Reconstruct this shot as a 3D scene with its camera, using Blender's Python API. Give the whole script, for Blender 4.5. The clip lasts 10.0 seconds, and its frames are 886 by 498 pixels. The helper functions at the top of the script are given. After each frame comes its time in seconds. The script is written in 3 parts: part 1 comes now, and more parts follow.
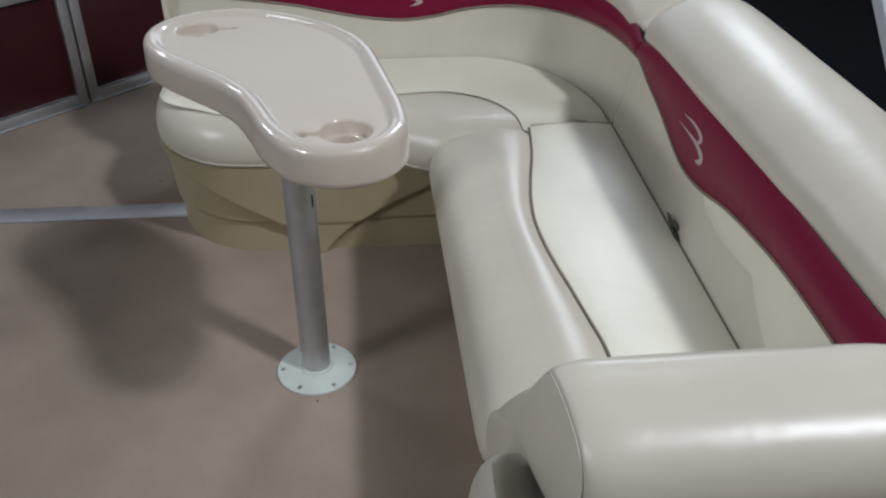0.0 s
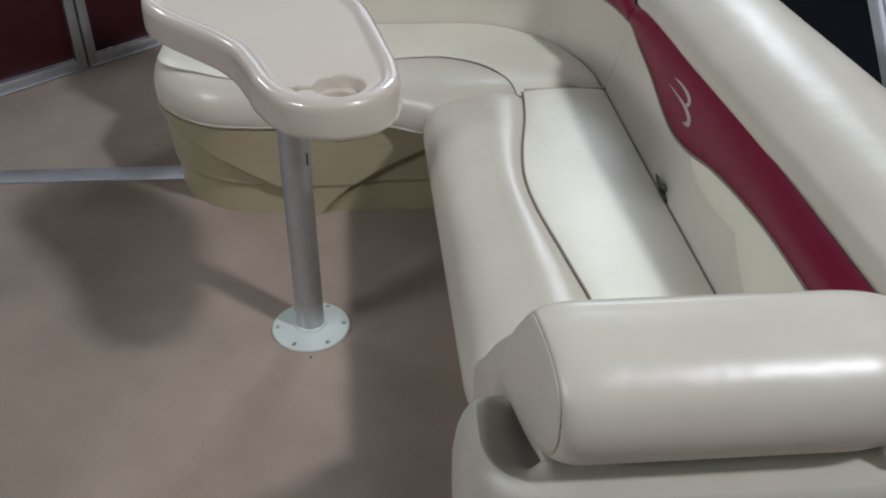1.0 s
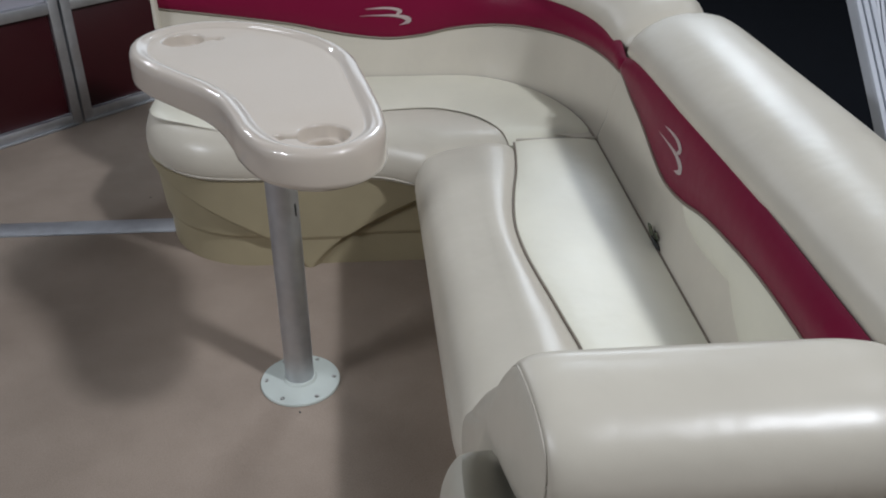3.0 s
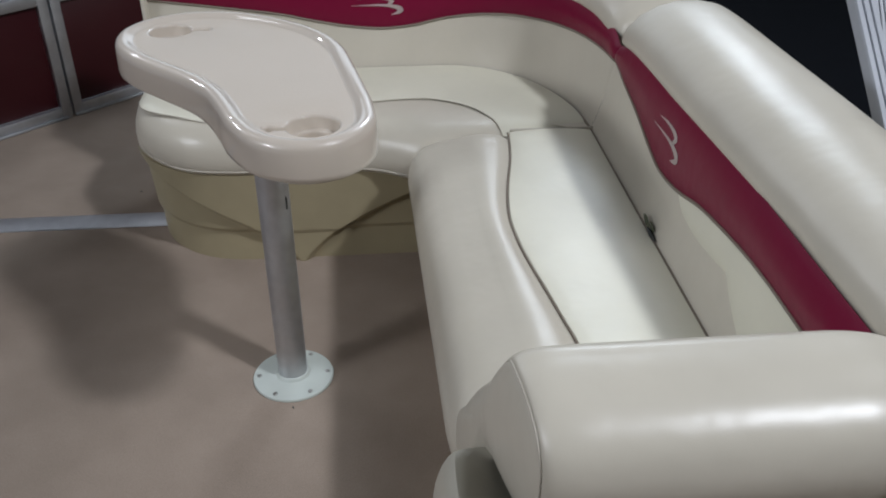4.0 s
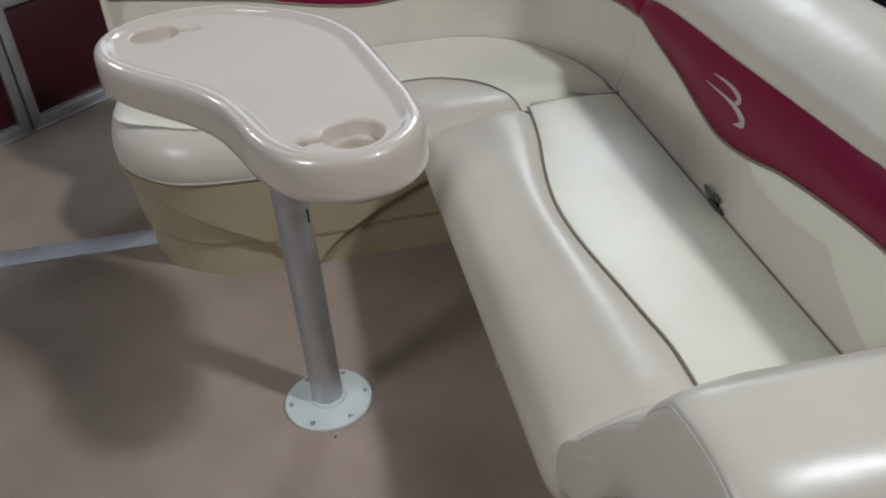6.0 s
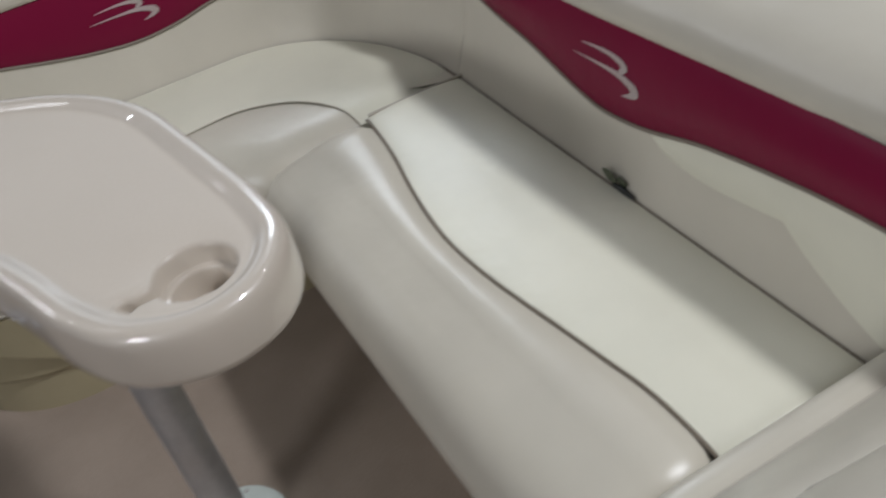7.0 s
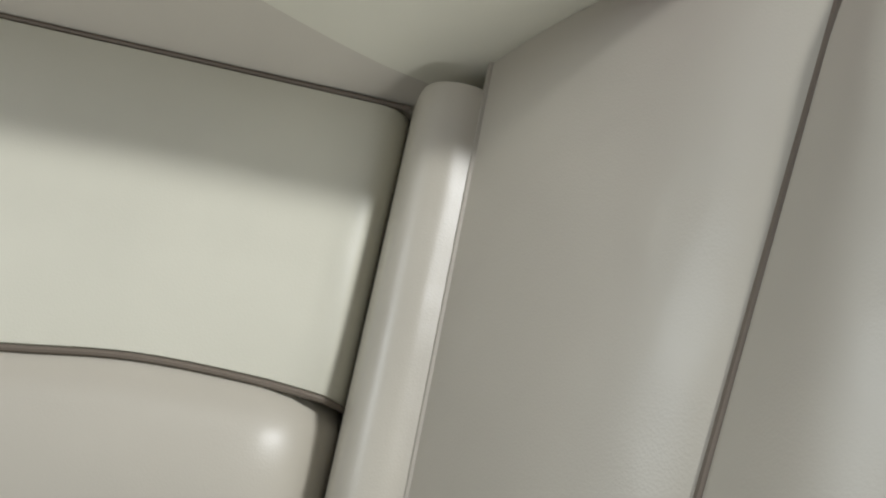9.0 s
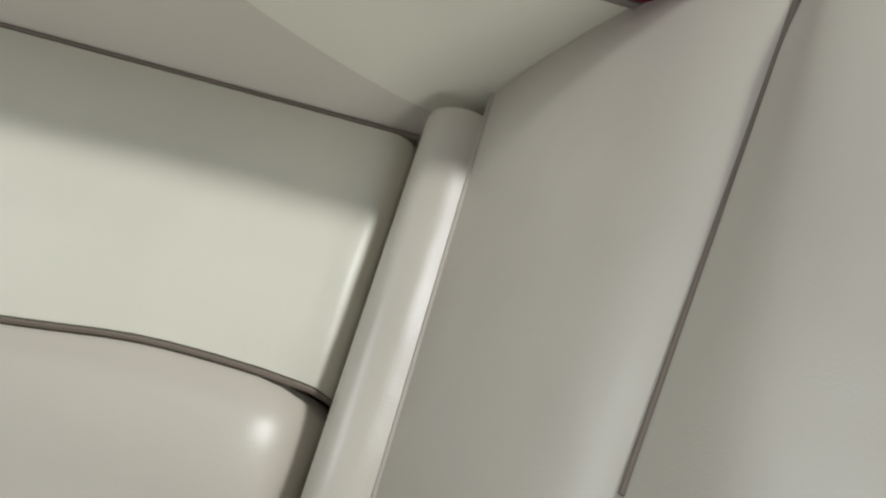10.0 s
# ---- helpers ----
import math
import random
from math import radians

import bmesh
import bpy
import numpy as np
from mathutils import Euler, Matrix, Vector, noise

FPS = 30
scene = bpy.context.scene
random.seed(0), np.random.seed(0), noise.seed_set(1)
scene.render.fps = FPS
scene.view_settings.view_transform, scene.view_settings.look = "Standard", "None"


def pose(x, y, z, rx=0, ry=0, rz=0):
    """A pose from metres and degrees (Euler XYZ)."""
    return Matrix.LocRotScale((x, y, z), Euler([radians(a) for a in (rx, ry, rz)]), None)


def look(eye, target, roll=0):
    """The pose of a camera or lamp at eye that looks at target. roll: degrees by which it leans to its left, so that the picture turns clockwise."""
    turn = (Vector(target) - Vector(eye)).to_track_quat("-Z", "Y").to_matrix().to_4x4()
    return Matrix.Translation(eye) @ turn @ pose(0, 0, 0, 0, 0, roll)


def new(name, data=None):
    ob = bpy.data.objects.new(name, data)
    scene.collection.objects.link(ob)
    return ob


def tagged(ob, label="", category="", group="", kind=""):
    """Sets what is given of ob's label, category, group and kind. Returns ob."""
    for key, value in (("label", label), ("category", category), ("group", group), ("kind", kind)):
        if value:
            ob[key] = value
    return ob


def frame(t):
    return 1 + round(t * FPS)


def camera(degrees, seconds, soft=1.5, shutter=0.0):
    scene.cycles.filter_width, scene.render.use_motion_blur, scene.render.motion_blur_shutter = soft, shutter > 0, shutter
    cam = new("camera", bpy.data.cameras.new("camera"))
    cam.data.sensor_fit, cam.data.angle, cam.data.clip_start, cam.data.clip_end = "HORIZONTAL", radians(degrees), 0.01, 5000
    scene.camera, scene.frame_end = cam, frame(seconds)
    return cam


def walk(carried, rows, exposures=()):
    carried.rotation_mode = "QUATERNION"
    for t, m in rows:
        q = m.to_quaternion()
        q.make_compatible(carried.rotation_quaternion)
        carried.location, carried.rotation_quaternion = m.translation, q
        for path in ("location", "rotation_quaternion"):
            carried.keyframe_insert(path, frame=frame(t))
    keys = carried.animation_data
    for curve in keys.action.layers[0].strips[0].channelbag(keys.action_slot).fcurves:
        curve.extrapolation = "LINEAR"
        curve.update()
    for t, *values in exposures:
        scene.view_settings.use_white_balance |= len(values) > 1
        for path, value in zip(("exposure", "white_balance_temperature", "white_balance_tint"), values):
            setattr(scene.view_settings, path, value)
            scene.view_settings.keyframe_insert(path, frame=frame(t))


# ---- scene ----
cam = camera(53.5, 10.0, 2.0, 0.3)
PATH = [
    (0, (0.165, -1.561, 1.317), (0.299, 0.111, 0.227), 0.0),
    (0.5, (0.168, -1.599, 1.307), (0.304, 0.029, 0.152), 0.5),
    (1, (0.174, -1.611, 1.304), (0.31, 0.033, 0.172), 0.7),
    (1.5, (0.185, -1.602, 1.295), (0.311, 0.079, 0.22), 0.4),
    (2, (0.186, -1.598, 1.292), (0.319, 0.11, 0.26), 0.6),
    (3.5, (0.203, -1.586, 1.281), (0.345, 0.123, 0.251), 0.1),
    (4, (0.205, -1.573, 1.275), (0.35, 0.125, 0.229), 0.0),
    (4.5, (0.208, -1.55, 1.26), (0.349, 0.138, 0.196), -0.2),
    (5, (0.214, -1.514, 1.245), (0.34, 0.157, 0.152), -0.7),
    (5.2, (0.21, -1.493, 1.236), (0.335, 0.17, 0.132), -0.6),
    (6.3, (0.031, -1.271, 1.241), (0.318, 0.35, 0.104), -8.8),
    (6.4, (0.02, -1.237, 1.231), (0.316, 0.371, 0.079), -10.7),
    (6.5, (0.017, -1.226, 1.229), (0.325, 0.373, 0.068), -11.8),
    (6.7, (0.033, -1.164, 1.225), (0.411, 0.392, 0.027), -13.7),
    (7, (0.106, -1.038, 1.216), (0.639, 0.437, -0.026), -13.9),
    (7.2, (0.178, -0.99, 1.234), (0.76, 0.451, -0.026), -14.9),
    (7.4, (0.228, -0.928, 1.225), (0.875, 0.454, -0.069), -15.4),
    (7.5, (0.24, -0.91, 1.212), (0.917, 0.447, -0.091), -15.3),
    (7.8, (0.292, -0.829, 1.177), (1.101, 0.302, -0.26), -15.4),
    (8, (0.343, -0.76, 1.148), (1.203, 0.119, -0.429), -14.0),
    (8.2, (0.343, -0.689, 1.096), (1.31, -0.141, -0.567), -4.6),
    (8.5, (0.4, -0.614, 1.026), (1.239, -0.503, -0.786), 8.4),
    (8.7, (0.424, -0.622, 0.987), (1.157, -0.623, -0.873), 12.3),
    (9, (0.419, -0.62, 0.965), (1.127, -0.714, -0.903), 19.5),
    (9.5, (0.426, -0.637, 0.959), (1.08, -0.687, -0.931), 17.2),
    (10, (0.346, -0.673, 0.972), (1.273, -0.594, -0.799), 11.1),
]
walk(cam, [(t, look(eye, target, roll)) for t, eye, target, roll in PATH],
     [(0, -0.31, 6150, 11), (3.5, -0.31, 6130, 11), (5.2, -0.36, 6130, 11), (6.5, -0.38, 6230, 11), (7.5, -0.50, 6330, 11), (8.0, -0.58, 6360, 11), (8.5, -0.55, 6400, 10), (9.0, -0.41, 6450, 9), (10.0, -0.37, 6450, 9)])

# ---- light: a showroom lit by ceiling lamps ----
world = bpy.data.worlds.new("showroom_air")
scene.world = world
world.use_nodes = True
world.node_tree.nodes["Background"].inputs[0].default_value = (0.9, 0.95, 1.0, 1)
world.node_tree.nodes["Background"].inputs[1].default_value = 0.03


def lamp(name, at, aim, size, size_y, power, colour):
    data = bpy.data.lights.new(name, "AREA")
    data.shape, data.size, data.size_y = "RECTANGLE", size, size_y
    data.energy, data.color = power, colour
    ob = new(name, data)
    ob.matrix_world = look(at, aim)
    return ob


lamp("key_lamp_light", (3.46, -2.99, 5.53), (0, 0, 0.3), 0.50, 0.50, 325, (0.96, 0.975, 1.0))
# tube fittings under the ceiling, each with its length towards the boat
for _x, _y, _power in ((-2.1, 2.2, 8), (-1.9, -3.0, 4), (1.9, 3.2, 4), (3.8, 2.4, 6)):
    _ob = lamp("tube_light", (_x, _y, 4.3), (0, 0, 0), 1.3, 0.24, _power, (0.95, 0.97, 1.0))
    _ob.matrix_world = pose(_x, _y, 4.3, 0, 0, math.degrees(math.atan2(_y, _x)))

# two long fittings further along the hall, over the added port rail
lamp("long_fitting_light", (-6.0, -3.6, 3.7), (0.2, -0.1, 0.4), 1.9, 0.5, 215, (0.95, 0.97, 1.0))
lamp("long_fitting_light", (-4.6, 4.5, 4.3), (0.1, 0.0, 0.4), 1.5, 0.5, 45, (0.95, 0.97, 1.0))
lamp("hall_lamp_light", (2.1, 5.15, 4.3), (0.5, 0, 0.5), 1.3, 1.3, 105, (0.86, 0.94, 1.0))
# small unseen lamps far off under the ceiling, added for glints along the table rim
for _x, _y in ((3.0, 6.2), (-3.3, 5.6), (4.6, 4.2), (-4.6, 3.2), (3.4, 0.4), (-4.4, -3.4)):
    lamp("rim_glint_light", (_x, _y, 4.3), (0, 0, 0.7), 0.11, 0.11, 11, (0.95, 0.97, 1.0))
# broad cool fill from the north for sheen and reflections; its window is added
lamp("north_fill_light", (1.6, 8.66, 3.15), (1.6, 0, 3.0), 8.0, 2.3, 80, (0.88, 0.95, 1.0))


# ---- materials ----
def material(name, rough=0.5, metal=0.0, coat=0.0):
    m = bpy.data.materials.new(name)
    m.use_nodes = True
    b = m.node_tree.nodes["Principled BSDF"]
    b.inputs["Roughness"].default_value = rough
    b.inputs["Metallic"].default_value = metal
    b.inputs["Coat Weight"].default_value = coat
    b.inputs["Coat Roughness"].default_value = 0.035
    b.inputs["Coat IOR"].default_value = 1.5
    return m, m.node_tree, b


def noise_node(tree, scale, detail=3.0, rough=0.55):
    tex = tree.nodes.new("ShaderNodeTexNoise")
    tex.inputs["Scale"].default_value = scale
    tex.inputs["Detail"].default_value = detail
    tex.inputs["Roughness"].default_value = rough
    co = tree.nodes.new("ShaderNodeTexCoord")
    tree.links.new(co.outputs["Object"], tex.inputs["Vector"])
    return tex


def ramp(tree, source, low, high, a=0.3, b=0.7):
    r = tree.nodes.new("ShaderNodeValToRGB")
    r.color_ramp.elements[0].position, r.color_ramp.elements[1].position = a, b
    r.color_ramp.elements[0].color, r.color_ramp.elements[1].color = (*low, 1), (*high, 1)
    tree.links.new(source, r.inputs[0])
    return r


def bump(tree, bsdf, source, strength, distance, under=None):
    b = tree.nodes.new("ShaderNodeBump")
    b.inputs["Strength"].default_value, b.inputs["Distance"].default_value = strength, distance
    tree.links.new(source, b.inputs["Height"])
    if under:
        tree.links.new(under.outputs[0], b.inputs["Normal"])
    tree.links.new(b.outputs[0], bsdf.inputs["Normal"])
    return b


def vinyl(name, colour, rough=0.36):
    """Soft marine vinyl: leather-like pores, slow colour drift, slight waviness."""
    m, tree, b = material(name, rough)
    slow = noise_node(tree, 5.0, 4.0)
    c = ramp(tree, slow.outputs[0], [v * 0.94 for v in colour], [min(1, v * 1.03) for v in colour])
    tree.links.new(c.outputs[0], b.inputs["Base Color"])
    pores = tree.nodes.new("ShaderNodeTexVoronoi")
    pores.inputs["Scale"].default_value = 700.0
    co = tree.nodes.new("ShaderNodeTexCoord")
    tree.links.new(co.outputs["Object"], pores.inputs["Vector"])
    wave = noise_node(tree, 14.0, 2.0)
    low = bump(tree, b, wave.outputs[0], 0.32, 0.006)
    bump(tree, b, pores.outputs["Distance"], 0.09, 0.0006, low)
    rr = ramp(tree, noise_node(tree, 9.0).outputs[0], (rough - 0.015,) * 3, (rough + 0.05,) * 3)
    tree.links.new(rr.outputs[0], b.inputs["Roughness"])
    return m


VINYL = vinyl("vinyl_beige", (0.549, 0.508, 0.422), 0.33)
IVORY = vinyl("vinyl_ivory", (0.693, 0.668, 0.547), 0.38)
BURGUNDY = vinyl("vinyl_burgundy", (0.172, 0.007, 0.034), 0.34)
BURGUNDY.node_tree.nodes["Principled BSDF"].inputs["Specular IOR Level"].default_value = 0.14
PIPING = vinyl("piping_taupe", (0.19, 0.155, 0.12), 0.45)
SEAM = vinyl("seam_beige", (0.46, 0.42, 0.35), 0.5)
LOGO = vinyl("vinyl_silver_print", (0.74, 0.66, 0.62), 0.4)


def plastic(name, colour, rough):
    m, tree, b = material(name, rough)
    c = ramp(tree, noise_node(tree, 6.0, 5.0).outputs[0], [v * 0.9 for v in colour], [min(1, v * 1.05) for v in colour])
    tree.links.new(c.outputs[0], b.inputs["Base Color"])
    bump(tree, b, noise_node(tree, 350.0, 2.0).outputs[0], 0.15, 0.0008)
    return m


BASE = plastic("moulded_tan_plastic", (0.345, 0.295, 0.185), 0.5)
SHELL = plastic("moulded_cream_plastic", (0.45, 0.422, 0.35), 0.42)


def gelcoat(name, rough, coat, grain):
    m, tree, b = material(name, rough, 0.0, coat)
    c = ramp(tree, noise_node(tree, 3.0, 4.0).outputs[0], (0.549, 0.480, 0.401), (0.581, 0.510, 0.430))
    tree.links.new(c.outputs[0], b.inputs["Base Color"])
    bump(tree, b, noise_node(tree, 220.0 if grain else 40.0, 2.0).outputs[0], 0.25 if grain else 0.05, 0.001)
    return m


TABLE = gelcoat("table_gelcoat", 0.36, 1.0, False)
TABLEFIELD = gelcoat("table_satin_field", 0.46, 0.0, True)

CARPET, _tree, _b = material("deck_carpet", 0.95)
_fine, _slow = noise_node(_tree, 420.0, 4.0, 0.7), noise_node(_tree, 3.5, 5.0)
_c1 = ramp(_tree, _fine.outputs[0], (0.258, 0.201, 0.156), (0.446, 0.361, 0.292))
_c2 = ramp(_tree, _slow.outputs[0], (0.80, 0.79, 0.78), (1.07, 1.07, 1.07))
_mix = _tree.nodes.new("ShaderNodeMix")
_mix.data_type, _mix.blend_type = "RGBA", "MULTIPLY"
_mix.inputs[0].default_value = 1.0
_tree.links.new(_c1.outputs[0], _mix.inputs[6])
_tree.links.new(_c2.outputs[0], _mix.inputs[7])
_tree.links.new(_mix.outputs[2], _b.inputs["Base Color"])
bump(_tree, _b, _fine.outputs[0], 0.8, 0.004)


def metal(name, colour, rough):
    m, tree, b = material(name, rough, 1.0)
    n = noise_node(tree, 30.0, 4.0)
    c = ramp(tree, n.outputs[0], [v * 0.88 for v in colour], colour)
    tree.links.new(c.outputs[0], b.inputs["Base Color"])
    r = ramp(tree, noise_node(tree, 12.0, 3.0).outputs[0], (rough - 0.06,) * 3, (rough + 0.1,) * 3)
    tree.links.new(r.outputs[0], b.inputs["Roughness"])
    return m


ALUMINIUM = metal("brushed_aluminium", (0.60, 0.61, 0.63), 0.48)
SATIN = plastic("satin_anodised_bar", (0.40, 0.42, 0.46), 0.45)
CHROME = metal("steel_screw", (0.45, 0.44, 0.42), 0.3)
PLATE = plastic("painted_cast_plate", (0.50, 0.54, 0.50), 0.4)
RAILPAINT = plastic("painted_rail_panel", (0.036, 0.0022, 0.005), 0.4)
GREYPANEL = plastic("pale_grey_panel", (0.42, 0.41, 0.46), 0.5)
BLACK = plastic("black_plastic", (0.02, 0.022, 0.02), 0.5)
GREENSTRAP = plastic("olive_strap", (0.09, 0.10, 0.06), 0.7)
HALLFLOOR = plastic("dark_hall_floor", (0.0045, 0.0055, 0.008), 0.95)
HALLFLOOR.node_tree.nodes["Principled BSDF"].inputs["Specular IOR Level"].default_value = 0.1
HALLWALL = plastic("hall_wall_paint", (0.56, 0.57, 0.58), 0.8)
WHITE = plastic("white_tube_paint", (0.72, 0.74, 0.76), 0.35)
# near-black colour that stands in for shade in the armrest gap
DARKGAP = plastic("dark_gap_shade", (0.06, 0.05, 0.04), 0.9)


# ---- mesh helpers ----
def finish(bm):
    bmesh.ops.recalc_face_normals(bm, faces=bm.faces)
    for f in bm.faces:
        f.smooth = True


def part(name, bm, mat, parent=None, label="", angle=40):
    finish(bm)
    me = bpy.data.meshes.new(name)
    bm.to_mesh(me)
    bm.free()
    me.set_sharp_from_angle(angle=radians(angle))
    me.materials.append(mat)
    ob = new(name, me)
    if parent:
        ob.parent = parent
    if label:
        ob["label"] = label
    return ob


def thing(name, label, category, at=(0, 0, 0), group=""):
    ob = new(name)
    ob.location = at
    ob.empty_display_size = 0.1
    return tagged(ob, label, category, group)


def grid(fn, us, vs, loop_u=False, loop_v=False):
    """A sheet of quads over fn(u, v)."""
    bm = bmesh.new()
    rows = [[bm.verts.new(fn(u, v)) for v in vs] for u in us]
    nu, nv = len(us), len(vs)
    for i in range(nu if loop_u else nu - 1):
        for j in range(nv if loop_v else nv - 1):
            a, b = rows[i][j], rows[(i + 1) % nu][j]
            c, d = rows[(i + 1) % nu][(j + 1) % nv], rows[i][(j + 1) % nv]
            bm.faces.new((a, b, c, d))
    return bm, rows


def steps(a, b, n):
    return [a + (b - a) * i / n for i in range(n + 1)]


def curve_at(keys, x):
    """Smooth value at x through keys of (x, value), in rising x."""
    xs = [k[0] for k in keys]
    if x <= xs[0]:
        return keys[0][1]
    if x >= xs[-1]:
        return keys[-1][1]
    i = max(n for n in range(len(xs) - 1) if xs[n] <= x)

    def slope(n):
        if n == 0 or n == len(keys) - 1:
            m = min(max(n, 1), len(keys) - 1)
            return (keys[m][1] - keys[m - 1][1]) / (keys[m][0] - keys[m - 1][0])
        return (keys[n + 1][1] - keys[n - 1][1]) / (keys[n + 1][0] - keys[n - 1][0])

    h = xs[i + 1] - xs[i]
    t = (x - xs[i]) / h
    a, b = keys[i][1], keys[i + 1][1]
    return (2 * t**3 - 3 * t**2 + 1) * a + (t**3 - 2 * t**2 + t) * h * slope(i) + (3 * t**2 - 2 * t**3) * b + (t**3 - t**2) * h * slope(i + 1)


def spline(points, n, closed=False):
    """Catmull-Rom through points, n steps a span."""
    pts = [Vector(p) for p in points]
    out = []
    count = len(pts)
    for i in range(count if closed else count - 1):
        if closed:
            p0, p1, p2, p3 = (pts[(i + k) % count] for k in (-1, 0, 1, 2))
        else:
            p1, p2 = pts[i], pts[i + 1]
            p0 = pts[i - 1] if i else p1 * 2 - p2
            p3 = pts[i + 2] if i + 2 < count else p2 * 2 - p1
        for k in range(n):
            t = k / n
            out.append(0.5 * ((2 * p1) + (p2 - p0) * t + (2 * p0 - 5 * p1 + 4 * p2 - p3) * t**2 + (3 * p1 - p0 - 3 * p2 + p3) * t**3))
    if not closed:
        out.append(pts[-1])
    return out


def tube(points, r, n=8, bm=None, closed=False):
    """A round bar along points."""
    bm = bm or bmesh.new()
    pts = [Vector(p) for p in points]
    rings = []
    up = Vector((0, 0, 1))
    for i, p in enumerate(pts):
        a = pts[(i - 1) % len(pts)] if closed or i else p
        b = pts[(i + 1) % len(pts)] if closed or i < len(pts) - 1 else p
        d = (b - a).normalized()
        side = d.cross(up)
        if side.length < 0.05:
            side = d.cross(Vector((0, 1, 0)))
        side.normalize()
        top = side.cross(d)
        rings.append([bm.verts.new(p + r * (math.cos(q) * side + math.sin(q) * top)) for q in (2 * math.pi * k / n for k in range(n))])
    for i in range(len(rings) if closed else len(rings) - 1):
        a, b = rings[i], rings[(i + 1) % len(rings)]
        for k in range(n):
            bm.faces.new((a[k], a[(k + 1) % n], b[(k + 1) % n], b[k]))
    if not closed:
        bm.faces.new(rings[0])
        bm.faces.new(rings[-1])
    return bm


def box(lo, hi, bevel=0.0, segments=2, bm=None):
    bm = bm or bmesh.new()
    made = bmesh.ops.create_cube(bm, size=1)["verts"]
    for v in made:
        v.co = Vector([lo[k] + (v.co[k] + 0.5) * (hi[k] - lo[k]) for k in range(3)])
    if bevel:
        edges = list({e for v in made for e in v.link_edges})
        bmesh.ops.bevel(bm, geom=edges, offset=bevel, segments=segments, affect="EDGES", profile=0.5)
    return bm


def lathe(profile, n=32, at=(0, 0, 0), bm=None):
    """Turned solid from (radius, height) pairs, closed at radius 0."""
    bm = bm or bmesh.new()
    rings = []
    for r, z in profile:
        if r <= 1e-6:
            rings.append([bm.verts.new((at[0], at[1], at[2] + z))])
        else:
            rings.append([bm.verts.new((at[0] + r * math.cos(2 * math.pi * k / n), at[1] + r * math.sin(2 * math.pi * k / n), at[2] + z)) for k in range(n)])
    for a, b in zip(rings, rings[1:]):
        for k in range(n):
            f = [a[k % len(a)], a[(k + 1) % len(a)], b[(k + 1) % len(b)], b[k % len(b)]]
            f = list(dict.fromkeys(f))
            if len(f) > 2:
                bm.faces.new(f)
    return bm


# ---- the hall and the deck ----
def structure(name, bm, mat, label, category, angle=40):
    return tagged(part(name, bm, mat, None, label, angle), label, category, "", "structure")


structure("ground", box((-9, -9, -1.05), (9, 9, -0.95)), HALLFLOOR, "dark showroom floor below the boat", "floor")
structure("wall_north", box((-9, 8.8, -0.95), (9, 9, 6.6)), HALLWALL, "pale painted showroom wall", "wall")
# unseen south wall, kept dark to cut light bounced onto the armrest
structure("wall_south", box((-9, -9, -0.95), (9, -8.8, 6.6)), HALLFLOOR, "dark showroom wall", "wall")
structure("wall_east", box((8.8, -8.8, -0.95), (9, 8.8, 6.6)), HALLFLOOR, "dark showroom wall", "wall")
structure("wall_west", box((-9, -8.8, -0.95), (-8.8, 8.8, 6.6)), HALLWALL, "pale painted showroom wall", "wall")
structure("ceiling", box((-9, -9, 6.6), (9, 9, 6.7)), HALLWALL, "pale showroom ceiling", "ceiling")


def light_frame(name, x0, x1, y, z0, z1):
    """White frame round a fill light, added without a known window."""
    bm = bmesh.new()
    for z in (z0, z1):
        box((x0 - 0.04, y - 0.03, z - 0.04), (x1 + 0.04, y + 0.03, z + 0.04), 0.006, 2, bm)
    for x in (x0, x1):
        box((x - 0.03, y - 0.035, z0), (x + 0.03, y + 0.025, z1), 0.006, 2, bm)
    return structure(name, bm, WHITE, "white frame added round the north fill light", "window")


# unseen frame, added to give the north fill light an origin
light_frame("north_frame", -2.46, 5.66, 8.61, 1.96, 4.34)

RAIL_AT, RAIL_TO = Vector((-0.895, 1.561, 0)), Vector((0.716, 0.698, 0))


def deck():
    bm = bmesh.new()
    foot = [(-1.52, -3.2), (1.36, -3.2), (1.36, 0.80), (0.80, 1.45), (0.36, 2.84), (0.07, 2.55), (-1.52, 0.99)]
    top = [bm.verts.new((x, y, 0.0)) for x, y in foot]
    low = [bm.verts.new((x, y, -0.06)) for x, y in foot]
    bm.faces.new(top)
    bm.faces.new(low[::-1])
    for i in range(len(foot)):
        bm.faces.new((top[i], low[i], low[(i + 1) % len(foot)], top[(i + 1) % len(foot)]))
    return structure("floor", bm, CARPET, "tan marine carpet on the boat deck", "carpet")


deck()


def deck_strip():
    bm = bmesh.new()
    profile = [(0.692, 0.0005), (0.694, 0.004), (0.700, 0.006), (0.763, 0.006), (0.769, 0.004), (0.771, 0.0005)]
    bm, _ = grid(lambda x, k: (x, profile[k][0], profile[k][1]), steps(-1.46, -0.375, 8), range(len(profile)))
    return structure("threshold_strip", bm, ALUMINIUM, "flat aluminium threshold strip laid over the carpet seam", "trim")


deck_strip()


# ---- benches: shared run of the backrest ----
X_BACK, Y_TURN, Y_BACK = 0.733, 0.385, 0.850
TURN_A, TURN_B = 0.330, 0.465


